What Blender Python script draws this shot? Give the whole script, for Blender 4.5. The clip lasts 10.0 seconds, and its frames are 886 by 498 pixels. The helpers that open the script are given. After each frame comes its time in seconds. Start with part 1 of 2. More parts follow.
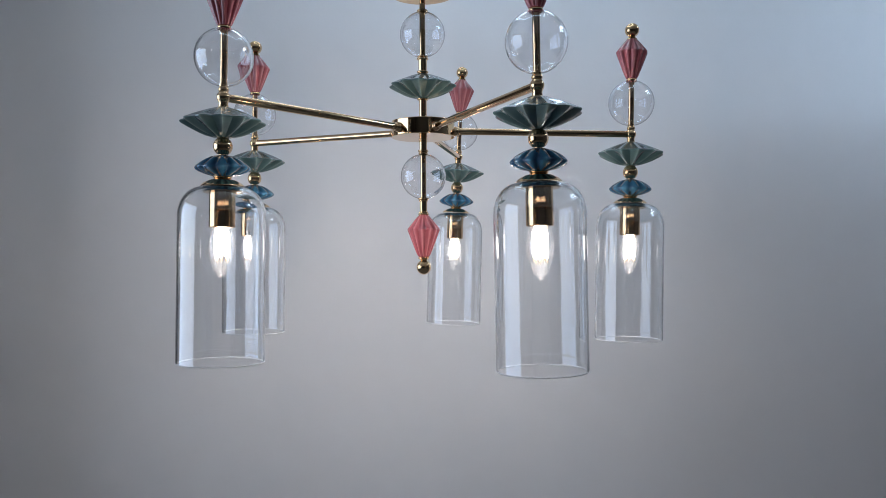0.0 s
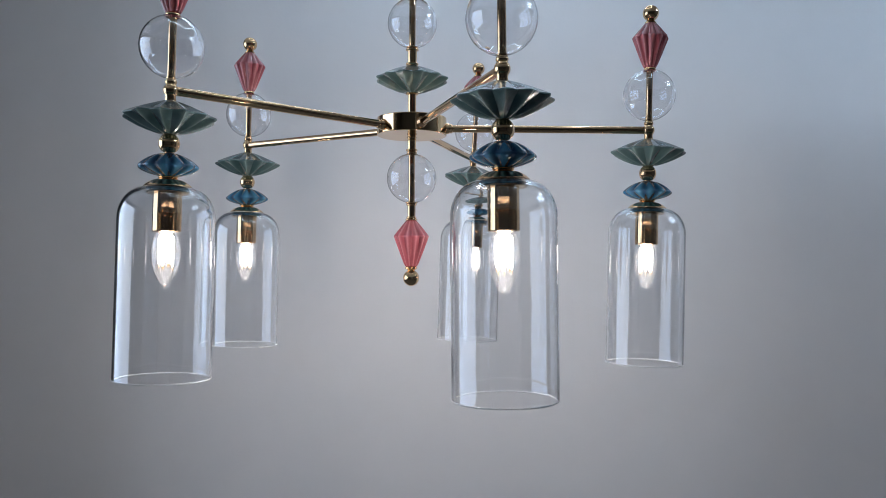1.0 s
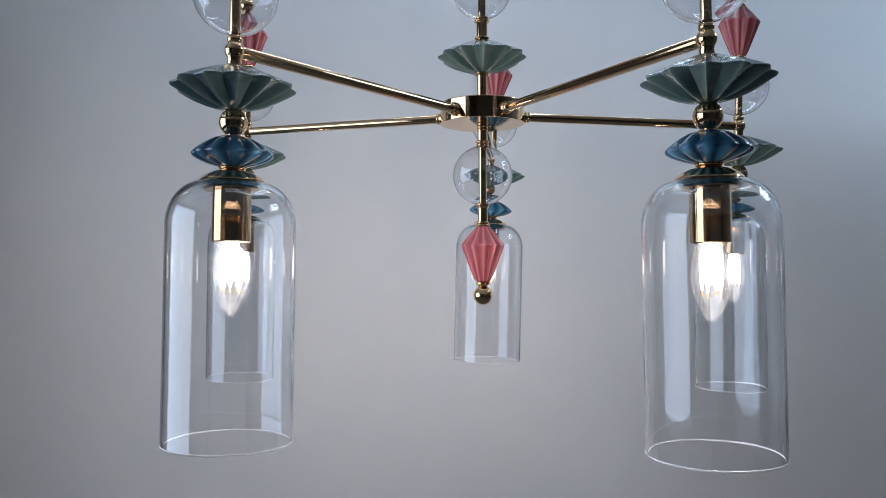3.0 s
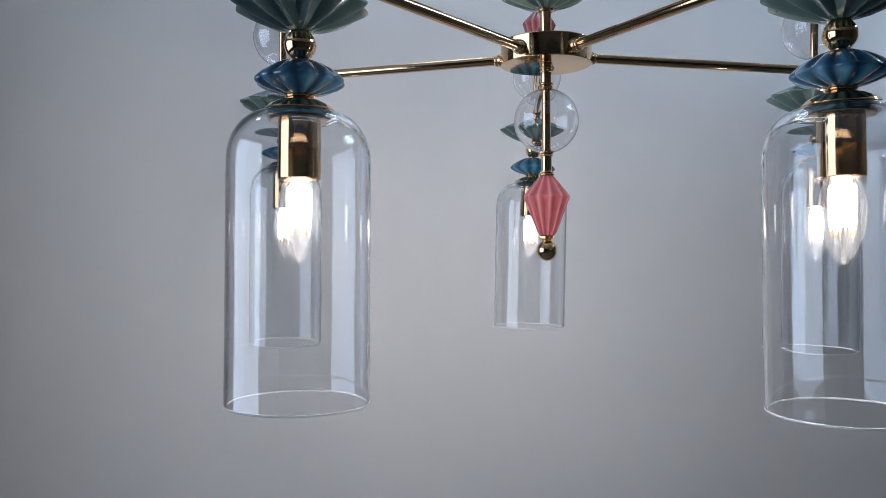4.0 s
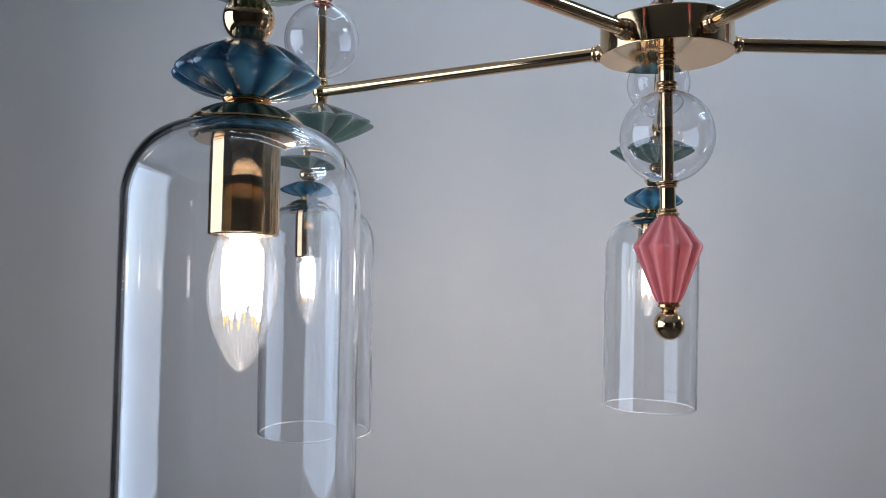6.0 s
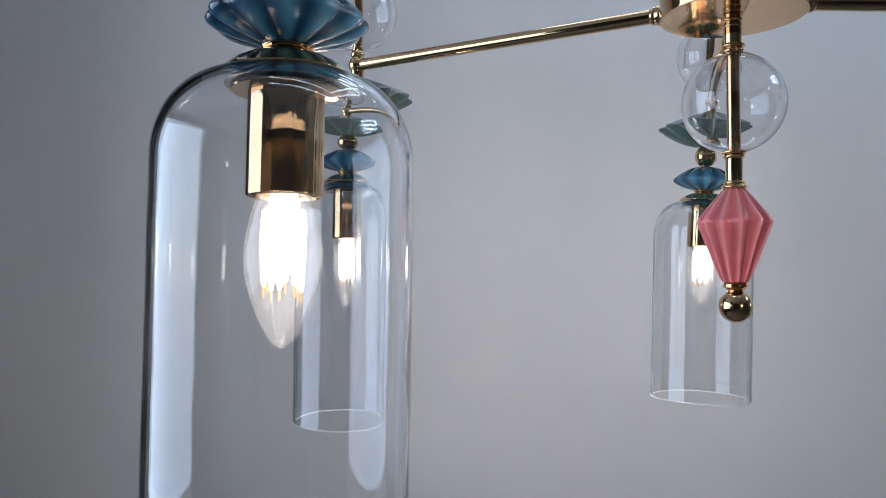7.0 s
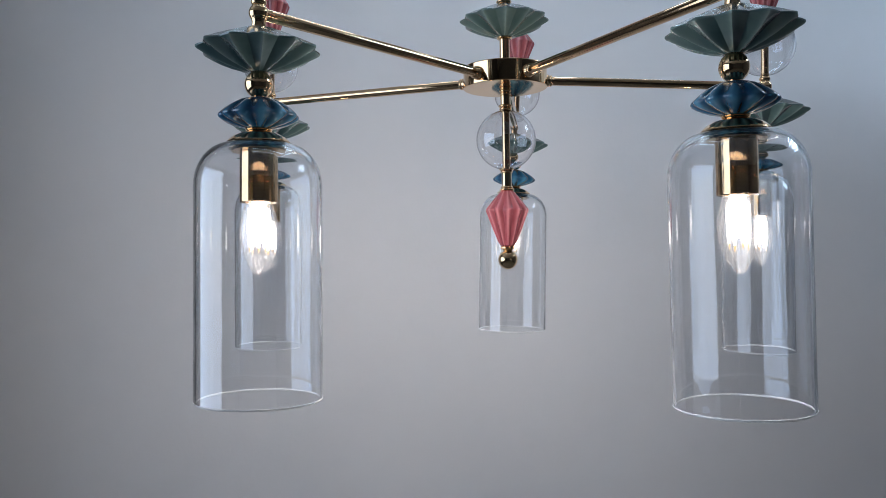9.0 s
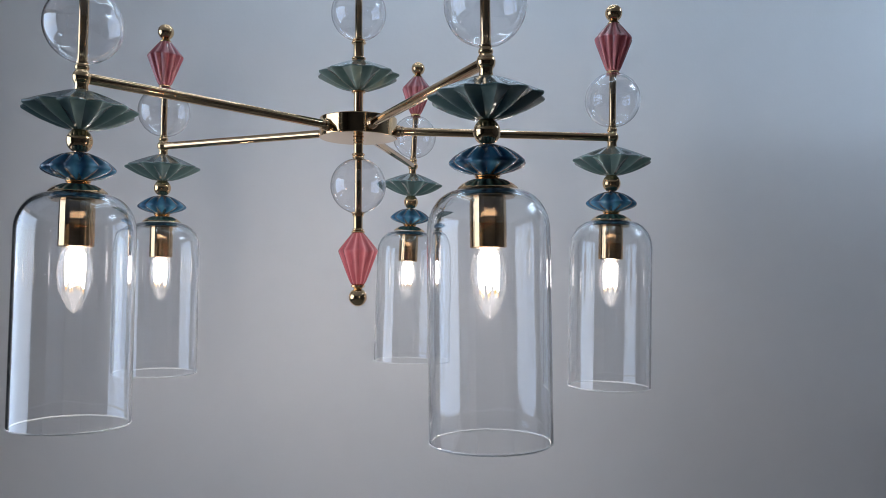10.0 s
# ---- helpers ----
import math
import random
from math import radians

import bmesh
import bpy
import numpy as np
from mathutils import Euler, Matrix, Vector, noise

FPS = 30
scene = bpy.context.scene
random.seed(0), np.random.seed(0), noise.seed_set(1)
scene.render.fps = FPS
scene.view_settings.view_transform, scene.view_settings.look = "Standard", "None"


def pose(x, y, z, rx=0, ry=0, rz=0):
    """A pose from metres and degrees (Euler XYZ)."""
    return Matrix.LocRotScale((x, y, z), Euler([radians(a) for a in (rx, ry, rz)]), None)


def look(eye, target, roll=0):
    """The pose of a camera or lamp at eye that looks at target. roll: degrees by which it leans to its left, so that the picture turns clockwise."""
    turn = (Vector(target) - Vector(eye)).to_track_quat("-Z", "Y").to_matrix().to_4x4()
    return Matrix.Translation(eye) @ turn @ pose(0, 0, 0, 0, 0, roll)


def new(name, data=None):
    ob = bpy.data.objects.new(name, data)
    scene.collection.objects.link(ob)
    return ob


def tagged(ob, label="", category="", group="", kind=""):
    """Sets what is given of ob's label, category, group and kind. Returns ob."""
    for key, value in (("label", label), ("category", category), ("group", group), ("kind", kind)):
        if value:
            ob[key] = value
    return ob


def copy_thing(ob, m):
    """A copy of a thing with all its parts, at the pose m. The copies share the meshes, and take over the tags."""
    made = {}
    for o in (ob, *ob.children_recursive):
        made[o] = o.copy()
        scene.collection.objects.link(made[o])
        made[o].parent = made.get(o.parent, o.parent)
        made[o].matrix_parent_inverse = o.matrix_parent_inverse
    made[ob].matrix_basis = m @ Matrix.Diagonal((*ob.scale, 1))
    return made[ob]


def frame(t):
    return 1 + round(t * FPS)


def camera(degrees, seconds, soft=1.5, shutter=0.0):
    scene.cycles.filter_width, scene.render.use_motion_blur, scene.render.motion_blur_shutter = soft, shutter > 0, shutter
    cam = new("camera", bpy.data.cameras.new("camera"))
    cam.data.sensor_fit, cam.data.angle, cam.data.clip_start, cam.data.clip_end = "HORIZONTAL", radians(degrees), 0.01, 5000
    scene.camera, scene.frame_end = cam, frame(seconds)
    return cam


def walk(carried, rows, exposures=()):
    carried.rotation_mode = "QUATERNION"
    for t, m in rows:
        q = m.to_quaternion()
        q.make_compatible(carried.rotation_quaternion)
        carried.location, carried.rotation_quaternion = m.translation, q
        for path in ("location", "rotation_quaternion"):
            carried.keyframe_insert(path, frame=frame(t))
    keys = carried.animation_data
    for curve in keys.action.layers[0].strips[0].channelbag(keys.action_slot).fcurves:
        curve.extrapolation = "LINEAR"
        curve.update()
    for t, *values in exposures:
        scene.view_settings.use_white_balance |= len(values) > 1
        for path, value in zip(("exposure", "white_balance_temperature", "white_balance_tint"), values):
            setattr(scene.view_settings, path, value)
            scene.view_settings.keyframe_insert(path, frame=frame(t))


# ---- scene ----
cam = camera(59.60, 10.0, soft=0.6)
ROWS = [
    (0.0, 0.7776, -1.0578, 1.5829, 34.90, 0.58, 0.38),
    (0.5, 0.8043, -0.9445, 1.5839, 39.05, 1.15, 0.22),
    (1.0, 0.8281, -0.8600, 1.5796, 41.56, 1.48, -0.24),
    (1.5, 0.8050, -0.8253, 1.5775, 42.29, 1.56, -0.55),
    (2.0, 0.7067, -0.8302, 1.5772, 39.81, 2.03, -0.53),
    (2.2, 0.6526, -0.8371, 1.5876, 37.72, 1.90, -0.53),
    (3.3, 0.4098, -0.8907, 1.5990, 28.97, 1.21, 0.12),
    (3.5, 0.3878, -0.8910, 1.5911, 28.67, 0.80, 0.02),
    (4.0, 0.3439, -0.8625, 1.5655, 29.40, 0.15, 0.32),
    (4.5, 0.3119, -0.7868, 1.5638, 31.47, -0.04, 0.11),
    (5.0, 0.2997, -0.6980, 1.5824, 34.85, 0.56, -0.13),
    (5.5, 0.2801, -0.6373, 1.6021, 36.78, 1.29, -0.19),
    (5.7, 0.2716, -0.6252, 1.6039, 37.62, 1.65, -0.19),
    (6.8, 0.2089, -0.5787, 1.5950, 40.71, 2.51, 0.10),
    (7.0, 0.2142, -0.5864, 1.5903, 40.76, 1.79, -0.02),
    (7.5, 0.2576, -0.6445, 1.5777, 39.64, 0.81, 0.16),
    (8.0, 0.3136, -0.7454, 1.5689, 36.61, 0.38, 0.28),
    (8.5, 0.3871, -0.8483, 1.5591, 34.09, 0.34, 0.49),
    (9.0, 0.4573, -0.8877, 1.5751, 32.05, 0.31, 0.91),
    (9.5, 0.5770, -0.8584, 1.5941, 31.98, 1.13, 0.61),
    (10.0, 0.6936, -0.8197, 1.5932, 33.96, 2.08, 0.01),
]
walk(cam, [(t, pose(x, y, z, 90 + pitch, roll, yaw)) for t, x, y, z, yaw, pitch, roll in ROWS],
     exposures=[(0.0, 0.17), (1.5, 0.11), (3.5, 0.09), (4.5, 0.04), (5.5, 0.06), (7.0, -0.02), (7.5, -0.04), (8.0, 0.03), (9.0, 0.07), (10.0, 0.02)])


# ---- world and large lights ----
ROOM = pose(0, 0, 0, 0, 0, 39)          # the room's axes: y runs to the wall behind the chandelier
ARM_Z = 1.80                            # height of the arms above the floor
U = 0.37 / 0.35                         # scale of the chandelier's drawing
CEIL = 3.0
X0, X1, Y0, Y1 = -2.6, 2.9, -4.5, 1.10  # inner faces of the walls

world = bpy.data.worlds.new("world")
scene.world = world
world.use_nodes = True
wn = world.node_tree.nodes
sky = wn.new("ShaderNodeTexSky")
sky.sky_type, sky.sun_disc = "NISHITA", False
sky.sun_elevation, sky.sun_rotation = radians(35), radians(200)
world.node_tree.links.new(sky.outputs[0], wn["Background"].inputs[0])
wn["Background"].inputs[1].default_value = 0.06

WIN_A, WIN_B, SILL, HEAD = -1.65, 0.88, 0.84, 2.76   # the window in the west wall: y from and to, heights
zc, yc = (SILL + HEAD) / 2, (WIN_A + WIN_B) / 2
daylight = bpy.data.lights.new("window_light", "AREA")
daylight.shape, daylight.size, daylight.size_y = "RECTANGLE", WIN_B - WIN_A - 0.1, HEAD - SILL - 0.1
daylight.energy, daylight.color = 40.0, (0.60, 0.75, 1.0)
ob = tagged(new("window_light", daylight), kind="structure")
ob.matrix_world = ROOM @ look((X0 - 0.03, yc, zc), (0, yc, zc))


# ---- materials ----
def material(name, base, rough=0.5, metal=0.0, vary=0.0, scale=8.0, bump=0.0, bump_scale=60.0, coat=0.0, **extra):
    m = bpy.data.materials.new(name)
    m.use_nodes = True
    nt = m.node_tree
    b = nt.nodes["Principled BSDF"]
    b.inputs["Base Color"].default_value = (*base, 1)
    b.inputs["Roughness"].default_value = rough
    b.inputs["Metallic"].default_value = metal
    b.inputs["Coat Weight"].default_value = coat
    b.inputs["Coat Roughness"].default_value = 0.03
    for key, value in extra.items():
        b.inputs[key.replace("_", " ")].default_value = value
    co = nt.nodes.new("ShaderNodeTexCoord")
    if vary:
        tex = nt.nodes.new("ShaderNodeTexNoise")
        tex.inputs["Scale"].default_value, tex.inputs["Detail"].default_value = scale, 6
        fine = nt.nodes.new("ShaderNodeTexNoise")
        fine.inputs["Scale"].default_value, fine.inputs["Detail"].default_value = scale * 9, 3
        add = nt.nodes.new("ShaderNodeMath")
        add.operation = "MULTIPLY_ADD"
        add.inputs[1].default_value = 0.35
        nt.links.new(co.outputs["Object"], tex.inputs["Vector"])
        nt.links.new(co.outputs["Object"], fine.inputs["Vector"])
        nt.links.new(fine.outputs[0], add.inputs[0])
        nt.links.new(tex.outputs[0], add.inputs[2])
        ramp = nt.nodes.new("ShaderNodeMapRange")
        ramp.inputs[1].default_value, ramp.inputs[2].default_value = 0.4, 0.95
        ramp.inputs[3].default_value, ramp.inputs[4].default_value = 1 - vary, 1 + vary
        mul = nt.nodes.new("ShaderNodeVectorMath")
        mul.operation = "SCALE"
        mul.inputs[0].default_value = base
        nt.links.new(add.outputs[0], ramp.inputs[0])
        nt.links.new(ramp.outputs[0], mul.inputs["Scale"])
        nt.links.new(mul.outputs[0], b.inputs["Base Color"])
    if bump:
        tex = nt.nodes.new("ShaderNodeTexNoise")
        tex.inputs["Scale"].default_value, tex.inputs["Detail"].default_value = bump_scale, 5
        nt.links.new(co.outputs["Object"], tex.inputs["Vector"])
        bn = nt.nodes.new("ShaderNodeBump")
        bn.inputs["Strength"].default_value, bn.inputs["Distance"].default_value = bump, 0.002
        nt.links.new(tex.outputs[0], bn.inputs["Height"])
        nt.links.new(bn.outputs[0], b.inputs["Normal"])
    return m


def glazed(name, ridge, valley, edge=6.0):
    """Glossy glazed ceramic: the colour is paler on the ridges and darker in the valleys (mesh attribute 'crest')."""
    m = material(name, ridge, 0.26, coat=0.6, Specular_IOR_Level=0.3)
    nt = m.node_tree
    b = nt.nodes["Principled BSDF"]
    at = nt.nodes.new("ShaderNodeAttribute")
    at.attribute_name = "crest"
    tex = nt.nodes.new("ShaderNodeTexNoise")
    tex.inputs["Scale"].default_value, tex.inputs["Detail"].default_value = 45, 5
    co = nt.nodes.new("ShaderNodeTexCoord")
    nt.links.new(co.outputs["Object"], tex.inputs["Vector"])
    mix = nt.nodes.new("ShaderNodeMath")
    mix.operation = "MULTIPLY_ADD"
    mix.inputs[1].default_value, mix.use_clamp = 0.45, True
    sub = nt.nodes.new("ShaderNodeMath")
    sub.operation = "SUBTRACT"
    sub.inputs[1].default_value = 0.10
    pw = nt.nodes.new("ShaderNodeMath")
    pw.operation = "POWER"
    pw.inputs[1].default_value = edge
    nt.links.new(at.outputs["Fac"], pw.inputs[0])
    nt.links.new(pw.outputs[0], sub.inputs[0])
    nt.links.new(tex.outputs[0], mix.inputs[0])
    nt.links.new(sub.outputs[0], mix.inputs[2])
    col = nt.nodes.new("ShaderNodeMix")
    col.data_type = "RGBA"
    col.inputs[6].default_value, col.inputs[7].default_value = (*valley, 1), (*ridge, 1)
    nt.links.new(mix.outputs[0], col.inputs[0])
    nt.links.new(col.outputs[2], b.inputs["Base Color"])
    return m


def glass(name, tint=(1, 1, 1), ior=1.48, wobble=0.0):
    m = bpy.data.materials.new(name)
    m.use_nodes = True
    nt = m.node_tree
    nt.nodes.remove(nt.nodes["Principled BSDF"])
    g = nt.nodes.new("ShaderNodeBsdfGlass")
    g.inputs["Color"].default_value, g.inputs["Roughness"].default_value, g.inputs["IOR"].default_value = (*tint, 1), 0.0, ior
    if wobble:
        # the faint unevenness of mouth-blown glass
        co, tex, bump = nt.nodes.new("ShaderNodeTexCoord"), nt.nodes.new("ShaderNodeTexNoise"), nt.nodes.new("ShaderNodeBump")
        tex.inputs["Scale"].default_value, tex.inputs["Detail"].default_value = 14, 1.5
        bump.inputs["Strength"].default_value, bump.inputs["Distance"].default_value = 1.0, wobble
        nt.links.new(co.outputs["Object"], tex.inputs["Vector"])
        nt.links.new(tex.outputs[0], bump.inputs["Height"])
        nt.links.new(bump.outputs[0], g.inputs["Normal"])
    nt.links.new(g.outputs[0], nt.nodes["Material Output"].inputs[0])
    return m


def glowing(name, color, strength):
    m = bpy.data.materials.new(name)
    m.use_nodes = True
    nt = m.node_tree
    nt.nodes.remove(nt.nodes["Principled BSDF"])
    e = nt.nodes.new("ShaderNodeEmission")
    e.inputs[0].default_value, e.inputs[1].default_value = (*color, 1), strength
    nt.links.new(e.outputs[0], nt.nodes["Material Output"].inputs[0])
    return m


PLASTER = material("wall_paint", (0.62, 0.62, 0.63), 0.9, vary=0.03, scale=1.3, bump=0.12, bump_scale=90, Specular_IOR_Level=0.15)
CEILING = material("ceiling_paint", (0.55, 0.55, 0.55), 0.8, vary=0.02, scale=1.0, bump=0.1, bump_scale=120)
DARK = material("charcoal_paint", (0.055, 0.055, 0.06), 0.6, vary=0.08, scale=2.0, bump=0.1, bump_scale=90)
FLOOR = material("floor_screed", (0.12, 0.118, 0.115), 0.45, vary=0.12, scale=2.0, bump=0.1, bump_scale=40)
TRIM = material("white_lacquer", (0.78, 0.78, 0.77), 0.35, vary=0.03, scale=5)
BRASS = material("polished_brass", (0.73, 0.495, 0.275), 0.05, 1.0, vary=0.05, scale=30, bump=0.015, bump_scale=50)
TUBE = material("brushed_brass", (0.71, 0.478, 0.275), 0.06, 1.0, vary=0.07, scale=40, bump=0.02, bump_scale=120)
SAGE = glazed("sage_glaze", (0.118, 0.172, 0.164), (0.032, 0.066, 0.068))
BLUE = glazed("blue_glaze", (0.030, 0.122, 0.208), (0.004, 0.034, 0.082), 3.0)
PINK = glazed("pink_glaze", (0.385, 0.140, 0.155), (0.225, 0.045, 0.058))
SHADE = glass("clear_shade_glass", (0.985, 0.99, 0.995), ior=1.57, wobble=0.0010)
GLOBE = glass("clear_globe_glass", (0.99, 0.99, 0.995), ior=1.57)
BULB = bpy.data.materials.new("thin_bulb_glass")
BULB.use_nodes = True
bn = BULB.node_tree
bn.nodes.remove(bn.nodes["Principled BSDF"])
face = bn.nodes.new("ShaderNodeLayerWeight")
face.inputs[0].default_value = 0.25
rise = bn.nodes.new("ShaderNodeMath")
rise.operation, rise.inputs[1].default_value, rise.inputs[2].default_value = "MULTIPLY_ADD", 0.45, 0.006
clear, shine, both = bn.nodes.new("ShaderNodeBsdfTransparent"), bn.nodes.new("ShaderNodeBsdfGlossy"), bn.nodes.new("ShaderNodeMixShader")
shine.inputs["Roughness"].default_value = 0.02
bn.links.new(face.outputs["Facing"], rise.inputs[0])
bn.links.new(rise.outputs[0], both.inputs[0])
# bloom around the filaments, put into the clear glass as a translucent share
bloom_haze, veil = bn.nodes.new("ShaderNodeBsdfTranslucent"), bn.nodes.new("ShaderNodeMixShader")
veil.inputs[0].default_value = 0.028
bn.links.new(clear.outputs[0], veil.inputs[1])
bn.links.new(bloom_haze.outputs[0], veil.inputs[2])
bn.links.new(veil.outputs[0], both.inputs[1])
bn.links.new(shine.outputs[0], both.inputs[2])
bn.links.new(both.outputs[0], bn.nodes["Material Output"].inputs[0])
GLOW = glowing("filament_and_bloom", (1.0, 0.895, 0.835), 370.0)
GLOW_TIP = glowing("filament_tip", (1.0, 0.60, 0.22), 1.2)
# the light caught by the polished glass lip, painted as a pale colour
LIP_GLINT = material("lip_glint", (0.66, 0.68, 0.70), 0.35, Transmission_Weight=0.35)
PANE = glass("window_glass", (0.97, 0.99, 0.98))


# ---- building helpers ----
def part(name, bm, mat, parent=None, label="", sharp=40):
    me = bpy.data.meshes.new(name)
    bmesh.ops.recalc_face_normals(bm, faces=bm.faces)
    bm.to_mesh(me)
    bm.free()
    me.materials.append(mat)
    me.shade_smooth()
    if sharp:
        me.set_sharp_from_angle(angle=radians(sharp))
    ob = new(name, me)
    if parent:
        ob.parent = parent
    if label:
        ob["label"] = label
    return ob


def lathe(profile, seg=48, bm=None, caps=True, x=0.0, y=0.0):
    """A body of revolution about z from (radius, height) pairs."""
    bm = bm or bmesh.new()
    rings = []
    for r, z in profile:
        if r < 1e-6:
            rings.append([bm.verts.new((x, y, z))])
        else:
            rings.append([bm.verts.new((x + r * math.cos(a), y + r * math.sin(a), z)) for a in (2 * math.pi * i / seg for i in range(seg))])
    for a, b in zip(rings, rings[1:]):
        for i in range(seg):
            j = (i + 1) % seg
            f = [a[i % len(a)], a[j % len(a)], b[j % len(b)], b[i % len(b)]]
            f = list(dict.fromkeys(f))
            if len(f) > 2:
                bm.faces.new(f)
    if caps:
        for ring, flip in ((rings[0], True), (rings[-1], False)):
            if len(ring) > 2:
                bm.faces.new(ring[::-1] if flip else ring)
    return bm


def arc(cx, cz, rx, rz, a0, a1, n):
    """Points of an ellipse's arc in the lathe's plane, angles in degrees from outward, upward positive."""
    return [(max(cx + rx * math.cos(radians(a0 + (a1 - a0) * i / n)), 0.0), cz + rz * math.sin(radians(a0 + (a1 - a0) * i / n))) for i in range(n + 1)]


def bead(z, r, hole=0.0, n=12):
    """Profile of a ball cut flat where it meets a stem of radius hole."""
    a = math.degrees(math.acos(hole / r)) if hole else 90
    return arc(0, z, r, r, -a, a, n)


def pleated(profile, lobes, sharpness, seg=8):
    """A pleated ceramic body: (radius, height, pleat depth, droop) rings; radius and height swing between ridge and valley."""
    bm = bmesh.new()
    crest = bm.verts.layers.float.new("crest")
    n = lobes * seg
    rings = []
    for r, z, d, *droop in profile:
        ring = []
        fall = U * sum(droop)
        for i in range(n):
            u = (i / seg) % 1.0
            tri = abs(2 * u - 1)
            rnd = abs(math.cos(math.pi * u))
            k = sharpness * tri + (1 - sharpness) * rnd
            v = bm.verts.new(((r * (1 - d * (1 - k))) * math.cos(2 * math.pi * i / n), (r * (1 - d * (1 - k))) * math.sin(2 * math.pi * i / n), z - fall * (1 - k)))
            v[crest] = k
            ring.append(v)
        rings.append(ring)
    for a, b in zip(rings, rings[1:]):
        for i in range(n):
            bm.faces.new((a[i], a[(i + 1) % n], b[(i + 1) % n], b[i]))
    bm.faces.new(rings[0][::-1])
    bm.faces.new(rings[-1])
    return bm


def crisp(profile, near=0.0004):
    """The same profile with a ring close to both ends of every long straight run, so that flat faces stay flat up to their rounded edges."""
    out = [profile[0]]
    for (r0, z0), (r1, z1) in zip(profile, profile[1:]):
        run = math.hypot(r1 - r0, z1 - z0)
        if run > 8 * near:
            k = near / run
            out += [(r0 + (r1 - r0) * k, z0 + (z1 - z0) * k), (r1 - (r1 - r0) * k, z1 - (z1 - z0) * k)]
        out.append((r1, z1))
    return out


def scaled(profile):
    return [(p[0] * U, p[1] * U, *p[2:]) for p in profile]


def box(bm, lo, hi):
    """An axis-aligned block of the room, turned with the room's axes."""
    vs = [bm.verts.new(ROOM @ Vector((x, y, z))) for z in (lo[2], hi[2]) for x, y in ((lo[0], lo[1]), (hi[0], lo[1]), (hi[0], hi[1]), (lo[0], hi[1]))]
    for f in ((3, 2, 1, 0), (4, 5, 6, 7), (0, 1, 5, 4), (1, 2, 6, 5), (2, 3, 7, 6), (3, 0, 4, 7)):
        bm.faces.new([vs[i] for i in f])
    return bm


def boxes(*pairs):
    bm = bmesh.new()
    for lo, hi in pairs:
        box(bm, lo, hi)
    return bm


# ---- the room ----
T = 0.2
tagged(part("floor", boxes(((X0 - T, Y0 - T, -0.1), (X1 + T, Y1 + T, 0))), FLOOR), "smooth dark grey screed floor of the showroom", "floor", kind="structure")
tagged(part("ceiling", boxes(((X0 - T, Y0 - T, CEIL), (X1 + T, Y1 + T, CEIL + 0.1))), CEILING), "plain grey painted ceiling above the chandelier", "ceiling", kind="structure")
tagged(part("wall_north", boxes(((X0 - T, Y1, 0), (X1 + T, Y1 + T, CEIL))), PLASTER), "plain pale grey painted wall behind the chandelier", "wall", kind="structure")
tagged(part("wall_south", boxes(((X0 - T, Y0 - T, 0), (X1 + T, Y0, CEIL))), DARK), "plain charcoal painted wall", "wall", kind="structure")
tagged(part("wall_east", boxes(((X1, Y0, 0), (X1 + T, Y1, CEIL))), DARK), "plain charcoal painted wall", "wall", kind="structure")
west = boxes(((X0 - T, Y0, 0), (X0, Y1, SILL)), ((X0 - T, Y0, HEAD), (X0, Y1, CEIL)), ((X0 - T, Y0, SILL), (X0, WIN_A, HEAD)), ((X0 - T, WIN_B, SILL), (X0, Y1, HEAD)))
tagged(part("wall_west", west, DARK), "charcoal painted wall with a wide window opening", "wall", kind="structure")
# added out of view: keeps daylight off the north wall's left end
tagged(part("window_light_blocker", boxes(((-1.55, 0.405, 0), (-1.45, Y1, CEIL))), DARK), "unseen dark panel added to block window light", "wall", kind="structure")

# added out of view: shades the north wall's lower right, pale for some bounce
tagged(part("side_light_blocker", boxes(((1.31, 0.57, 0), (X1, 0.65, 2.335))), PLASTER), "unseen pale panel added to block the side ceiling lights", "wall", kind="structure")


# ---- the chandelier ----
chandelier = tagged(new("chandelier"), "five-armed brass chandelier with clear glass shades and pleated ceramic discs, lit", "chandelier")
chandelier.location = (0, 0, ARM_Z)

SAGE_PROFILE = [(0.0082, -0.0132, 0.0), (0.011, -0.0140, 0.02, 0.0004), (0.020, -0.0172, 0.03, 0.0009), (0.032, -0.0219, 0.05, 0.0016), (0.043, -0.0266, 0.07, 0.0019), (0.0500, -0.0299, 0.08, 0.0013),
                (0.0530, -0.0311, 0.10, 0.0005), (0.0540, -0.0319, 0.10, 0.0003), (0.0541, -0.0336, 0.10, -0.0004), (0.0526, -0.0352, 0.10, -0.0013), (0.0460, -0.0390, 0.09, -0.0028), (0.037, -0.0437, 0.09, -0.0034), (0.026, -0.0482, 0.08, -0.0028), (0.016, -0.0512, 0.05, -0.0014), (0.010, -0.0525, 0.02, -0.0003), (0.0085, -0.0530, 0.0)]
BLUE_PROFILE = [(0.0085, -0.0756, 0.0), (0.012, -0.0764, 0.02, 0.0003), (0.018, -0.0785, 0.04, 0.0008), (0.0242, -0.0818, 0.06, 0.0013), (0.0292, -0.0852, 0.07, 0.0013), (0.0325, -0.0881, 0.07, 0.0008), (0.0347, -0.0905, 0.07, 0.0002),
                (0.0352, -0.0920, 0.07, -0.0002), (0.0343, -0.0940, 0.07, -0.0008), (0.0302, -0.0968, 0.07, -0.0014), (0.0232, -0.0996, 0.07, -0.0014), (0.016, -0.1015, 0.05, -0.0008), (0.011, -0.1026, 0.02, -0.0002), (0.0085, -0.1030, 0.0)]
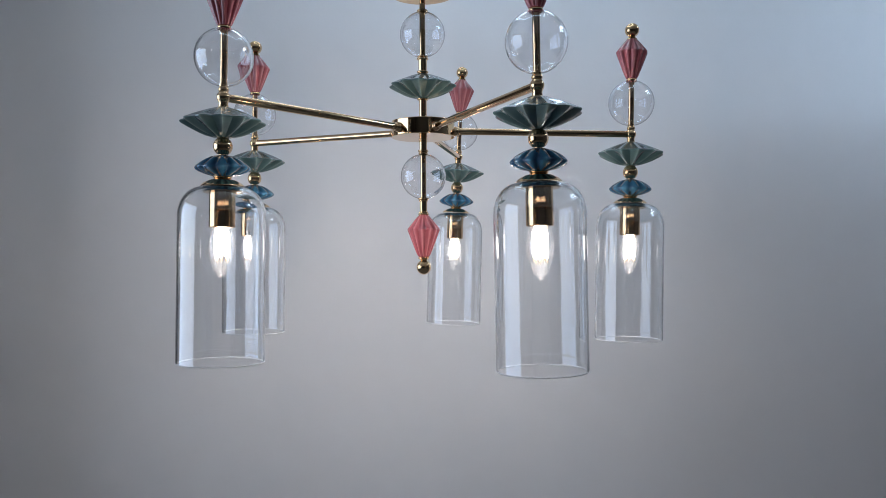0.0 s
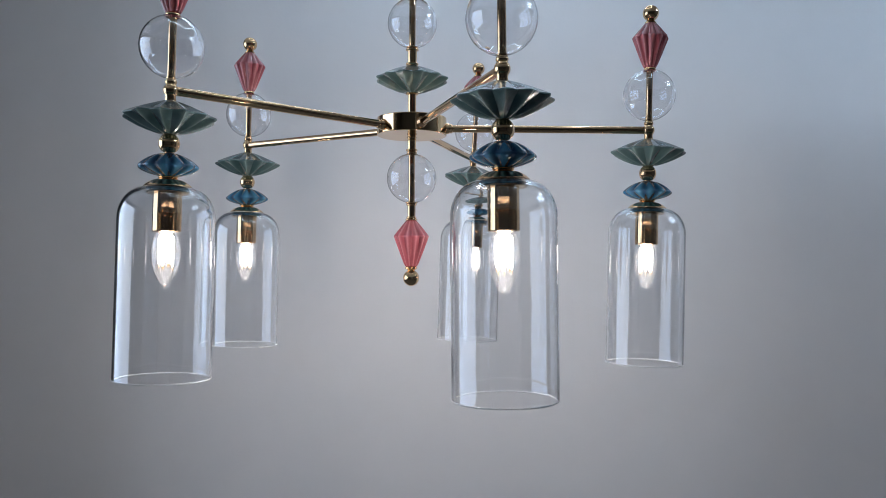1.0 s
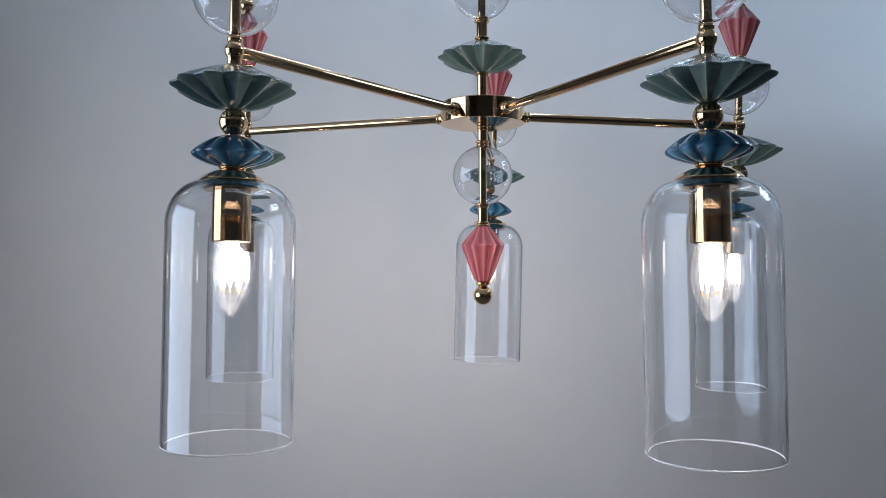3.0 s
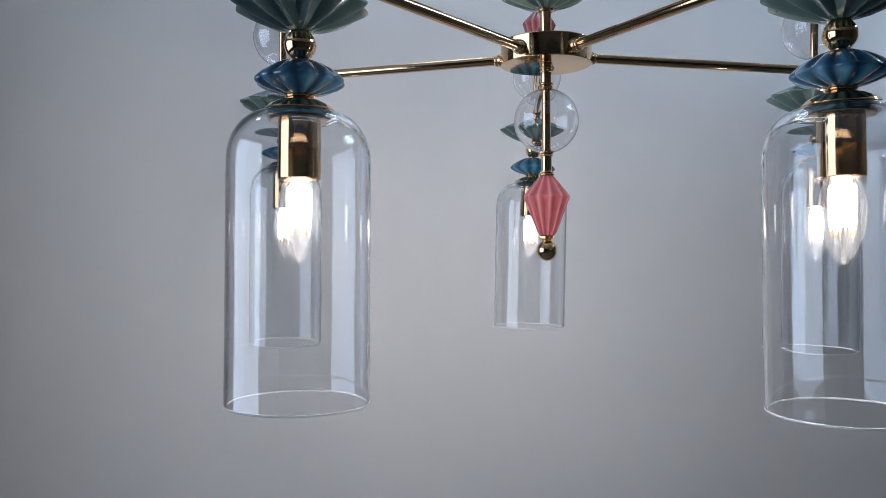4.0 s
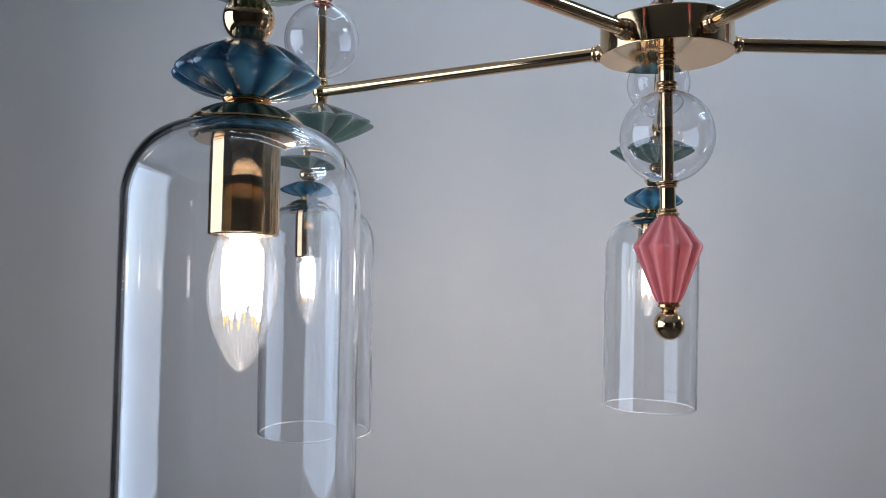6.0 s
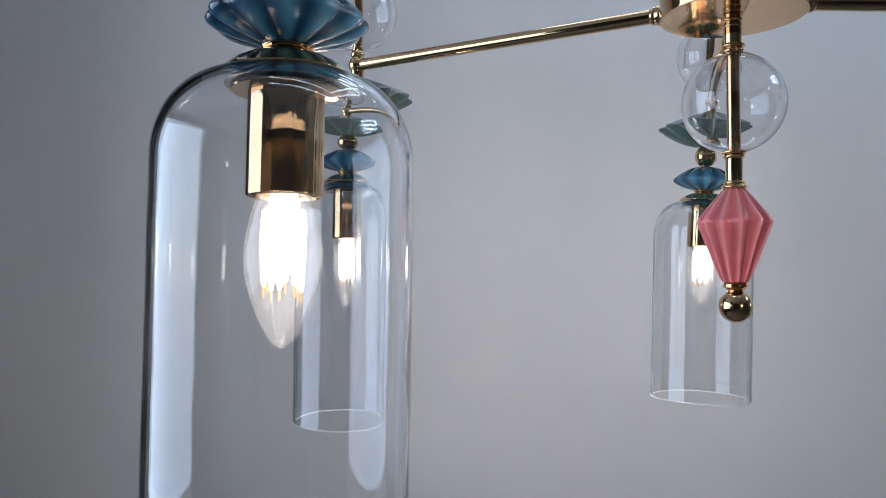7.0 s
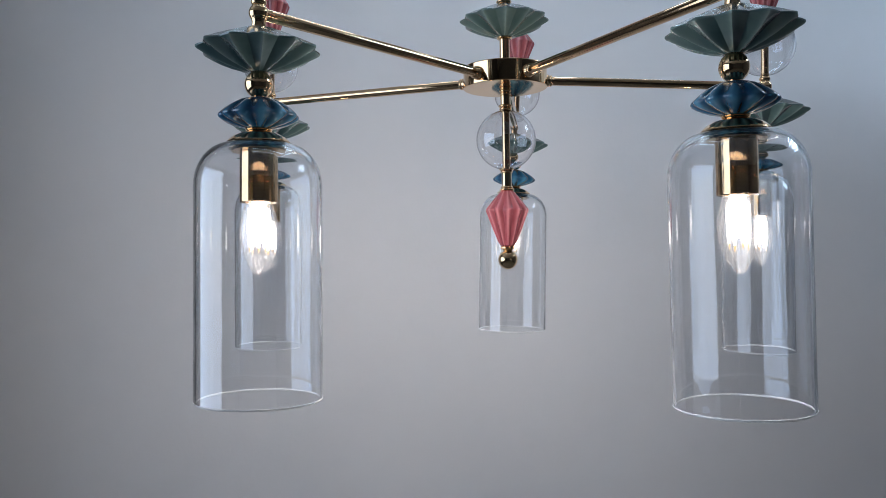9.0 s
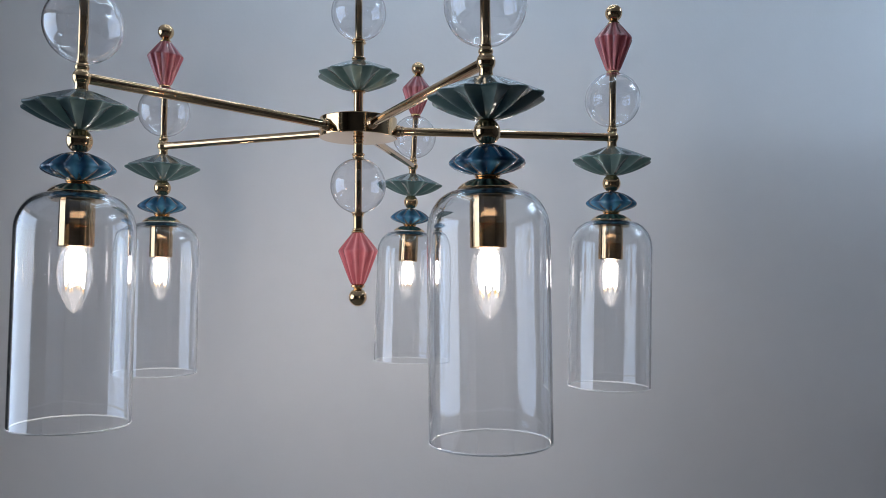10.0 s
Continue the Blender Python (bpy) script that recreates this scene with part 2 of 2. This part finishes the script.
PINK_PROFILE = [(0.0075, 0.1590, 0.0), (0.0090, 0.1580, 0.06), (0.0150, 0.1510, 0.11), (0.0215, 0.1430, 0.12), (0.0256, 0.1378, 0.12), (0.0263, 0.1358, 0.12), (0.0257, 0.1338, 0.12),
                (0.0215, 0.1230, 0.13), (0.0165, 0.1100, 0.14), (0.0115, 0.0975, 0.13), (0.0090, 0.0930, 0.08), (0.0075, 0.0926, 0.0)]


def shift(profile, dz):
    return [(p[0], p[1] + dz, *p[2:]) for p in profile]


def globe_profile(zc, r=0.0378, wall=0.0010, hole=0.0062):
    """A blown hollow ball with a hole at both poles for the stem."""
    a = math.degrees(math.acos(hole / r))
    out = arc(0, zc, r, r, -a, a, 36)
    ins = arc(0, zc, r - wall, r - wall, a, -a, 36)
    return out + ins + [out[0]]


def lamp():
    """One lamp: its brass stem, with all that is threaded on it."""
    stem = part("lamp_stem", lathe(scaled([(0.0048, -0.1035), (0.0048, 0.165)]), 24), TUBE, chandelier, "slim polished brass stem")
    part("junction", lathe(scaled([(0.0062, -0.0150), (0.0066, -0.0120), (0.0060, -0.0088)] + bead(0.0, 0.0088, 0.0058)[1:-1] + [(0.0058, 0.0072), (0.0066, 0.0082), (0.0070, 0.0100), (0.0064, 0.0118), (0.0054, 0.0135), (0.0060, 0.0150), (0.0050, 0.0160)]), 32), BRASS, stem)
    part("sage_disc", pleated(scaled(SAGE_PROFILE), 12, 1.0, 4), SAGE, stem, "sage green glazed ceramic disc with sharp pleats", sharp=16)
    part("bead", lathe(scaled(bead(-0.0636, 0.0124, 0.0065, 20)), 40), BRASS, stem, "polished brass ball")
    part("blue_disc", pleated(scaled(BLUE_PROFILE), 12, 0.0, 8), BLUE, stem, "deep blue glazed ceramic disc with rounded lobes", sharp=0)
    part("collar", lathe(scaled([(0.0090, -0.1012), (0.0112, -0.1020), (0.0118, -0.1034), (0.0112, -0.1048), (0.0100, -0.1056), (0.0106, -0.1064), (0.0095, -0.1070)]), 32), BRASS, stem)
    cap = [(0.0070, -0.1056), (0.0120, -0.1062), (0.0180, -0.1079), (0.0235, -0.1108), (0.0268, -0.1138), (0.0276, -0.1150), (0.0270, -0.1156), (0.0160, -0.1152)]
    part("cap", lathe(scaled(cap), 48), BRASS, stem, "shallow domed brass cap")
    ro, w = 0.0554, 0.0021
    outer = [(0.0150, -0.1162), (0.0255, -0.1164)] + arc(0.0260, -0.1540, ro - 0.0260, 0.0376, 88, 0, 18) + [(ro, -0.157), (ro, -0.20), (ro, -0.26), (ro, -0.3398)]
    inner = [(ro - w, -0.3398), (ro - w, -0.26), (ro - w, -0.20), (ro - w, -0.157)] + arc(0.0253, -0.1540, ro - 0.0253 - w, 0.0376 - 1.35 * w, 0, 88, 18) + [(0.0150, -0.1162 - 1.35 * w)]
    shade = part("glass_shade", lathe(scaled(outer + inner + [outer[0]]), 96, caps=False), SHADE, stem, "clear blown glass bell shade, open below", sharp=50)
    shade.visible_shadow = False
    lip = [(ro + 0.0001, -0.3399), (ro + 0.0001, -0.3410), (ro - w * 0.3, -0.3417), (ro - w * 0.7, -0.3417), (ro - w - 0.0001, -0.3410), (ro - w - 0.0001, -0.3399)]
    part("shade_rim", lathe(scaled(lip + [lip[0]]), 96, caps=False), LIP_GLINT, stem, "lip of the glass shade, its bright glint painted pale")
    flange = [(0.0150, -0.1193), (0.0238, -0.1196), (0.0245, -0.1202), (0.0238, -0.1210), (0.0172, -0.1214)]
    part("flange", lathe(scaled(crisp(flange)), 48), BRASS, stem)
    sock = [(0.0158, -0.1209), (0.0166, -0.1217), (0.0166, -0.1676), (0.0162, -0.1682), (0.0154, -0.1682), (0.0150, -0.1670), (0.0150, -0.1260), (0.0, -0.1255)]
    part("socket_sleeve", lathe(scaled(crisp(sock)), 64), TUBE, stem, "polished brass lamp holder sleeve")
    part("bulb_base", lathe(scaled([(0.0, -0.140), (0.0115, -0.141), (0.0120, -0.156), (0.0110, -0.1590), (0.0, -0.1595)]), 32), BRASS, stem)
    bulb_out = [(0.0100, -0.1585), (0.0108, -0.1650), (0.0121, -0.1700), (0.0143, -0.1770), (0.0160, -0.1850), (0.0167, -0.1915), (0.0164, -0.1985), (0.0152, -0.2060), (0.0130, -0.2135), (0.0101, -0.2205), (0.0071, -0.2262), (0.0042, -0.2305), (0.0018, -0.2325), (0.0, -0.2329)]
    bulb = part("bulb", lathe(scaled(bulb_out), 48, caps=False), BULB, stem, "clear candle bulb, lit", sharp=60)
    bulb.visible_shadow = False
    # the overexposed bloom between the filaments, modelled as a solid glowing body
    part("bloom_core", lathe(scaled([(0.0, -0.1620), (0.0046, -0.1630), (0.0064, -0.1710), (0.0074, -0.1770), (0.0072, -0.1860), (0.0058, -0.1950), (0.0035, -0.2010), (0.0, -0.2030)]), 24), GLOW, stem, "solid glowing core standing in for the filaments' bloom")
    for k in range(8):
        a = radians(45 * k + 10)
        end = -0.2050 - 0.0045 * ((k * 5) % 8) / 7
        x, y = 0.0080 * U * math.cos(a), 0.0080 * U * math.sin(a)
        part("filament", lathe(scaled([(0.0, -0.1735), (0.0015, -0.1745), (0.0019, -0.1840), (0.0017, -0.1930), (0.0014, -0.2000), (0.0008, end + 0.0010), (0.0, end)]), 10, x=x, y=y), GLOW, stem, "glowing warm white filament")
        part("filament_tip", lathe(scaled([(0.0, end + 0.0012), (0.0005, end + 0.0005), (0.0005, end - 0.0030), (0.0003, end - 0.0044), (0.0, end - 0.0046)]), 8, x=x, y=y), GLOW_TIP, stem, "golden filament tip")
    globe = part("globe", lathe(scaled(globe_profile(0.0520)), 64, caps=False), GLOBE, stem, "clear hollow blown glass ball", sharp=60)
    globe.visible_shadow = False
    part("globe_ring", lathe(scaled([(0.0050, 0.0885), (0.0085, 0.0890), (0.0090, 0.0902), (0.0085, 0.0916), (0.0074, 0.0930), (0.0050, 0.0932)]), 32), BRASS, stem)
    part("pink_spindle", pleated(scaled(PINK_PROFILE), 12, 0.3), PINK, stem, "dusty pink glazed fluted ceramic spindle", sharp=30)
    part("finial", lathe(scaled([(0.0, 0.1570), (0.0082, 0.1580), (0.0086, 0.1595), (0.0070, 0.1612), (0.0055, 0.1625)] + bead(0.1740, 0.0118, 0.0052, 20)[:-1] + [(0.003, 0.1853), (0.0, 0.1858)]), 32), BRASS, stem, "polished brass ball finial")
    return stem


# angle, radius, lean east and north, and sag of each lamp
ARMS = [
    (-100.81, 0.3710, 0.0032, 0.0159, 0.0025),
    (-30.67, 0.3699, -0.0068, -0.0104, -0.0013),
    (42.41, 0.3680, 0.0143, 0.0191, -0.0034),
    (114.52, 0.3737, 0.0410, 0.0327, -0.0002),
    (187.74, 0.3673, 0.0116, 0.0034, 0.0025),
]
first = lamp()
for k, (ang, rad, lx, ly, dz) in enumerate(ARMS):
    a = radians(ang)
    up = Vector((lx, ly, 1)).normalized()
    m = Matrix.Translation((rad * math.cos(a), rad * math.sin(a), dz)) @ Vector((0, 0, 1)).rotation_difference(up).to_matrix().to_4x4() @ pose(0, 0, 0, 0, 0, ang + 11 * k)
    if k == 0:
        first.matrix_basis = m
        made = first
    else:
        made = copy_thing(first, m)
    if k == 3:
        # this shade hangs straighter than its leaning stem
        pivot = Matrix.Translation(m @ Vector((0, 0, -0.116 * U)))
        swing = pivot @ up.rotation_difference(Vector((0.55 * lx, 0.55 * ly, 1)).normalized()).to_matrix().to_4x4() @ pivot.inverted()
        for piece in made.children:
            if piece.name.startswith(("glass_shade", "shade_rim")):
                piece.matrix_basis = m.inverted() @ swing @ m
    # the arm from the hub to the lamp's junction, with its collar at the hub
    h0, h1 = Vector((0.048 * U * math.cos(a), 0.048 * U * math.sin(a), -0.0030)), m.translation
    d = h1 - h0
    bm = lathe([(0.0055 * U, 0.0), (0.0055 * U, d.length - 0.006 * U)], 24)
    lathe(scaled([(0.0075, 0.001), (0.0080, 0.003), (0.0078, 0.006), (0.0066, 0.0078), (0.0070, 0.0090), (0.0068, 0.0105), (0.0054, 0.0120)]), 24, bm)
    arm = part("arm", bm, TUBE, chandelier, "straight slim brass arm")
    arm.matrix_basis = Matrix.Translation(h0) @ d.to_track_quat("Z", "Y").to_matrix().to_4x4()

part("hub", lathe(scaled(crisp([(0.0, -0.0138), (0.0498, -0.0138), (0.0505, -0.0135), (0.0508, -0.0129), (0.0508, 0.0110), (0.0505, 0.0116), (0.0498, 0.0119), (0.0, 0.0119)])), 96), BRASS, chandelier, "round flat polished brass hub")
HANG = (CEIL - ARM_Z) / U
column = part("column", lathe(scaled([(0.0048, -0.2060), (0.0048, 0.2200), (0.0060, 0.2200), (0.0060, HANG)]), 24), TUBE, chandelier, "slim brass centre column")
for z, r in ((-0.0165, 0.0072), (-0.0205, 0.0068), (-0.0352, 0.0086), (-0.0388, 0.0078), (-0.1120, 0.0088), (-0.1150, 0.0076), (-0.1338, 0.0076), (-0.1368, 0.0090), (0.0480, 0.0094), (0.0920, 0.0094), (0.1130, 0.0096), (0.1165, 0.0086), (0.1905, 0.0090)):
    part("ring", lathe(scaled(arc(r - 0.0018, z, 0.0018, 0.0016, -90, 90, 8)), 32), BRASS, column)
part("sleeve", lathe(scaled([(0.0062, -0.0107), (0.0062, -0.0375)]), 32), BRASS, column)
part("sleeve", lathe(scaled([(0.0060, -0.1130), (0.0060, -0.1375)]), 32), BRASS, column)
part("sleeve", lathe(scaled([(0.0062, 0.0133), (0.0062, 0.0500)]), 32), BRASS, column)
part("sleeve", lathe(scaled([(0.0068, 0.0900), (0.0068, 0.1140)]), 32), BRASS, column)
part("sage_disc", pleated(scaled(shift(SAGE_PROFILE, 0.1020)), 12, 1.0, 4), SAGE, column, "sage green glazed ceramic disc with sharp pleats", sharp=16)
for zc in (-0.0762, 0.1525):
    g = part("globe", lathe(scaled(globe_profile(zc, 0.0363)), 64, caps=False), GLOBE, column, "clear hollow blown glass ball", sharp=60)
    g.visible_shadow = False
part("pink_spindle", pleated(scaled(shift(PINK_PROFILE, -0.2975)), 12, 0.3), PINK, column, "dusty pink glazed fluted ceramic spindle", sharp=30)
part("finial", lathe(scaled([(0.0, -0.2338), (0.003, -0.2335)] + bead(-0.2218, 0.0118, 0.0052, 20)[1:] + [(0.0055, -0.2105), (0.0070, -0.2095), (0.0090, -0.2080), (0.0090, -0.2062), (0.0075, -0.2048), (0.0, -0.2045)]), 32), BRASS, column, "polished brass ball finial")
part("upper_disc", lathe(scaled(crisp([(0.0, 0.2180), (0.0530, 0.2180), (0.0538, 0.2186), (0.0540, 0.2195), (0.0540, 0.2370), (0.0532, 0.2378), (0.0, 0.2378)])), 96), BRASS, chandelier, "round flat polished brass plate")


# ---- hollow square lights on the ceiling ----
def square_light(xc, yc, size, bar, mat):
    """A hollow square of four glowing bars on a slim white tray."""
    h = size / 2
    rims = (((-h, -h), (h, -h + bar)), ((-h, h - bar), (h, h)), ((-h, -h + bar), (-h + bar, h - bar)), ((h - bar, -h + bar), (h, h - bar)))
    body = tagged(part("ceiling_light", boxes(*[((xc + lo[0], yc + lo[1], CEIL - 0.02), (xc + hi[0], yc + hi[1], CEIL)) for lo, hi in rims]), TRIM), "white hollow square ceiling light, lit", "ceiling light", "square ceiling lights")
    for lo, hi in rims:
        part("diffuser", boxes(((xc + lo[0], yc + lo[1], CEIL - 0.05), (xc + hi[0], yc + hi[1], CEIL - 0.024))), mat, body, "glowing white bar")


SIDE_WHITE = glowing("side_light_diffuser", (0.58, 0.77, 1.0), 34.0)
LINE_WHITE = glowing("line_light_diffuser", (0.58, 0.77, 1.0), 16.0)
TOP_WHITE = glowing("top_light_diffuser", (0.68, 0.84, 1.0), 8.5)
square_light(2.17, 0.05, 0.70, 0.022, SIDE_WHITE)
square_light(2.25, -0.01, 0.36, 0.022, SIDE_WHITE)
square_light(0.02, 0.10, 0.95, 0.03, TOP_WHITE)


def linear_light(lo, hi, y, bar, mat):
    """A straight glowing bar on a slim white tray."""
    body = tagged(part("linear_light", boxes(((lo, y, CEIL - 0.02), (hi, y + bar, CEIL))), TRIM), "long slim white linear ceiling light, lit", "ceiling light")
    part("diffuser", boxes(((lo, y, CEIL - 0.05), (hi, y + bar, CEIL - 0.024))), mat, body, "glowing white bar")


linear_light(-0.40, 0.90, 0.74, 0.025, LINE_WHITE)

# ---- the window beside the chandelier ----
fr = 0.06
window = tagged(part("window_1", boxes(((X0 - 0.16, WIN_A, SILL), (X0 - 0.10, WIN_A + fr, HEAD)), ((X0 - 0.16, WIN_B - fr, SILL), (X0 - 0.10, WIN_B, HEAD)),
                                       ((X0 - 0.16, WIN_A + fr, SILL), (X0 - 0.10, WIN_B - fr, SILL + fr)), ((X0 - 0.16, WIN_A + fr, HEAD - fr), (X0 - 0.10, WIN_B - fr, HEAD))), TRIM), "wide white framed window with clear glass", "window", kind="structure")
pane = part("pane", boxes(((X0 - 0.135, WIN_A + fr, SILL + fr), (X0 - 0.129, WIN_B - fr, HEAD - fr))), PANE, window)
pane.visible_shadow = False
part("sill", boxes(((X0 - 0.09, WIN_A, SILL - 0.03), (X0 + 0.05, WIN_B, SILL + 0.004))), TRIM, window)
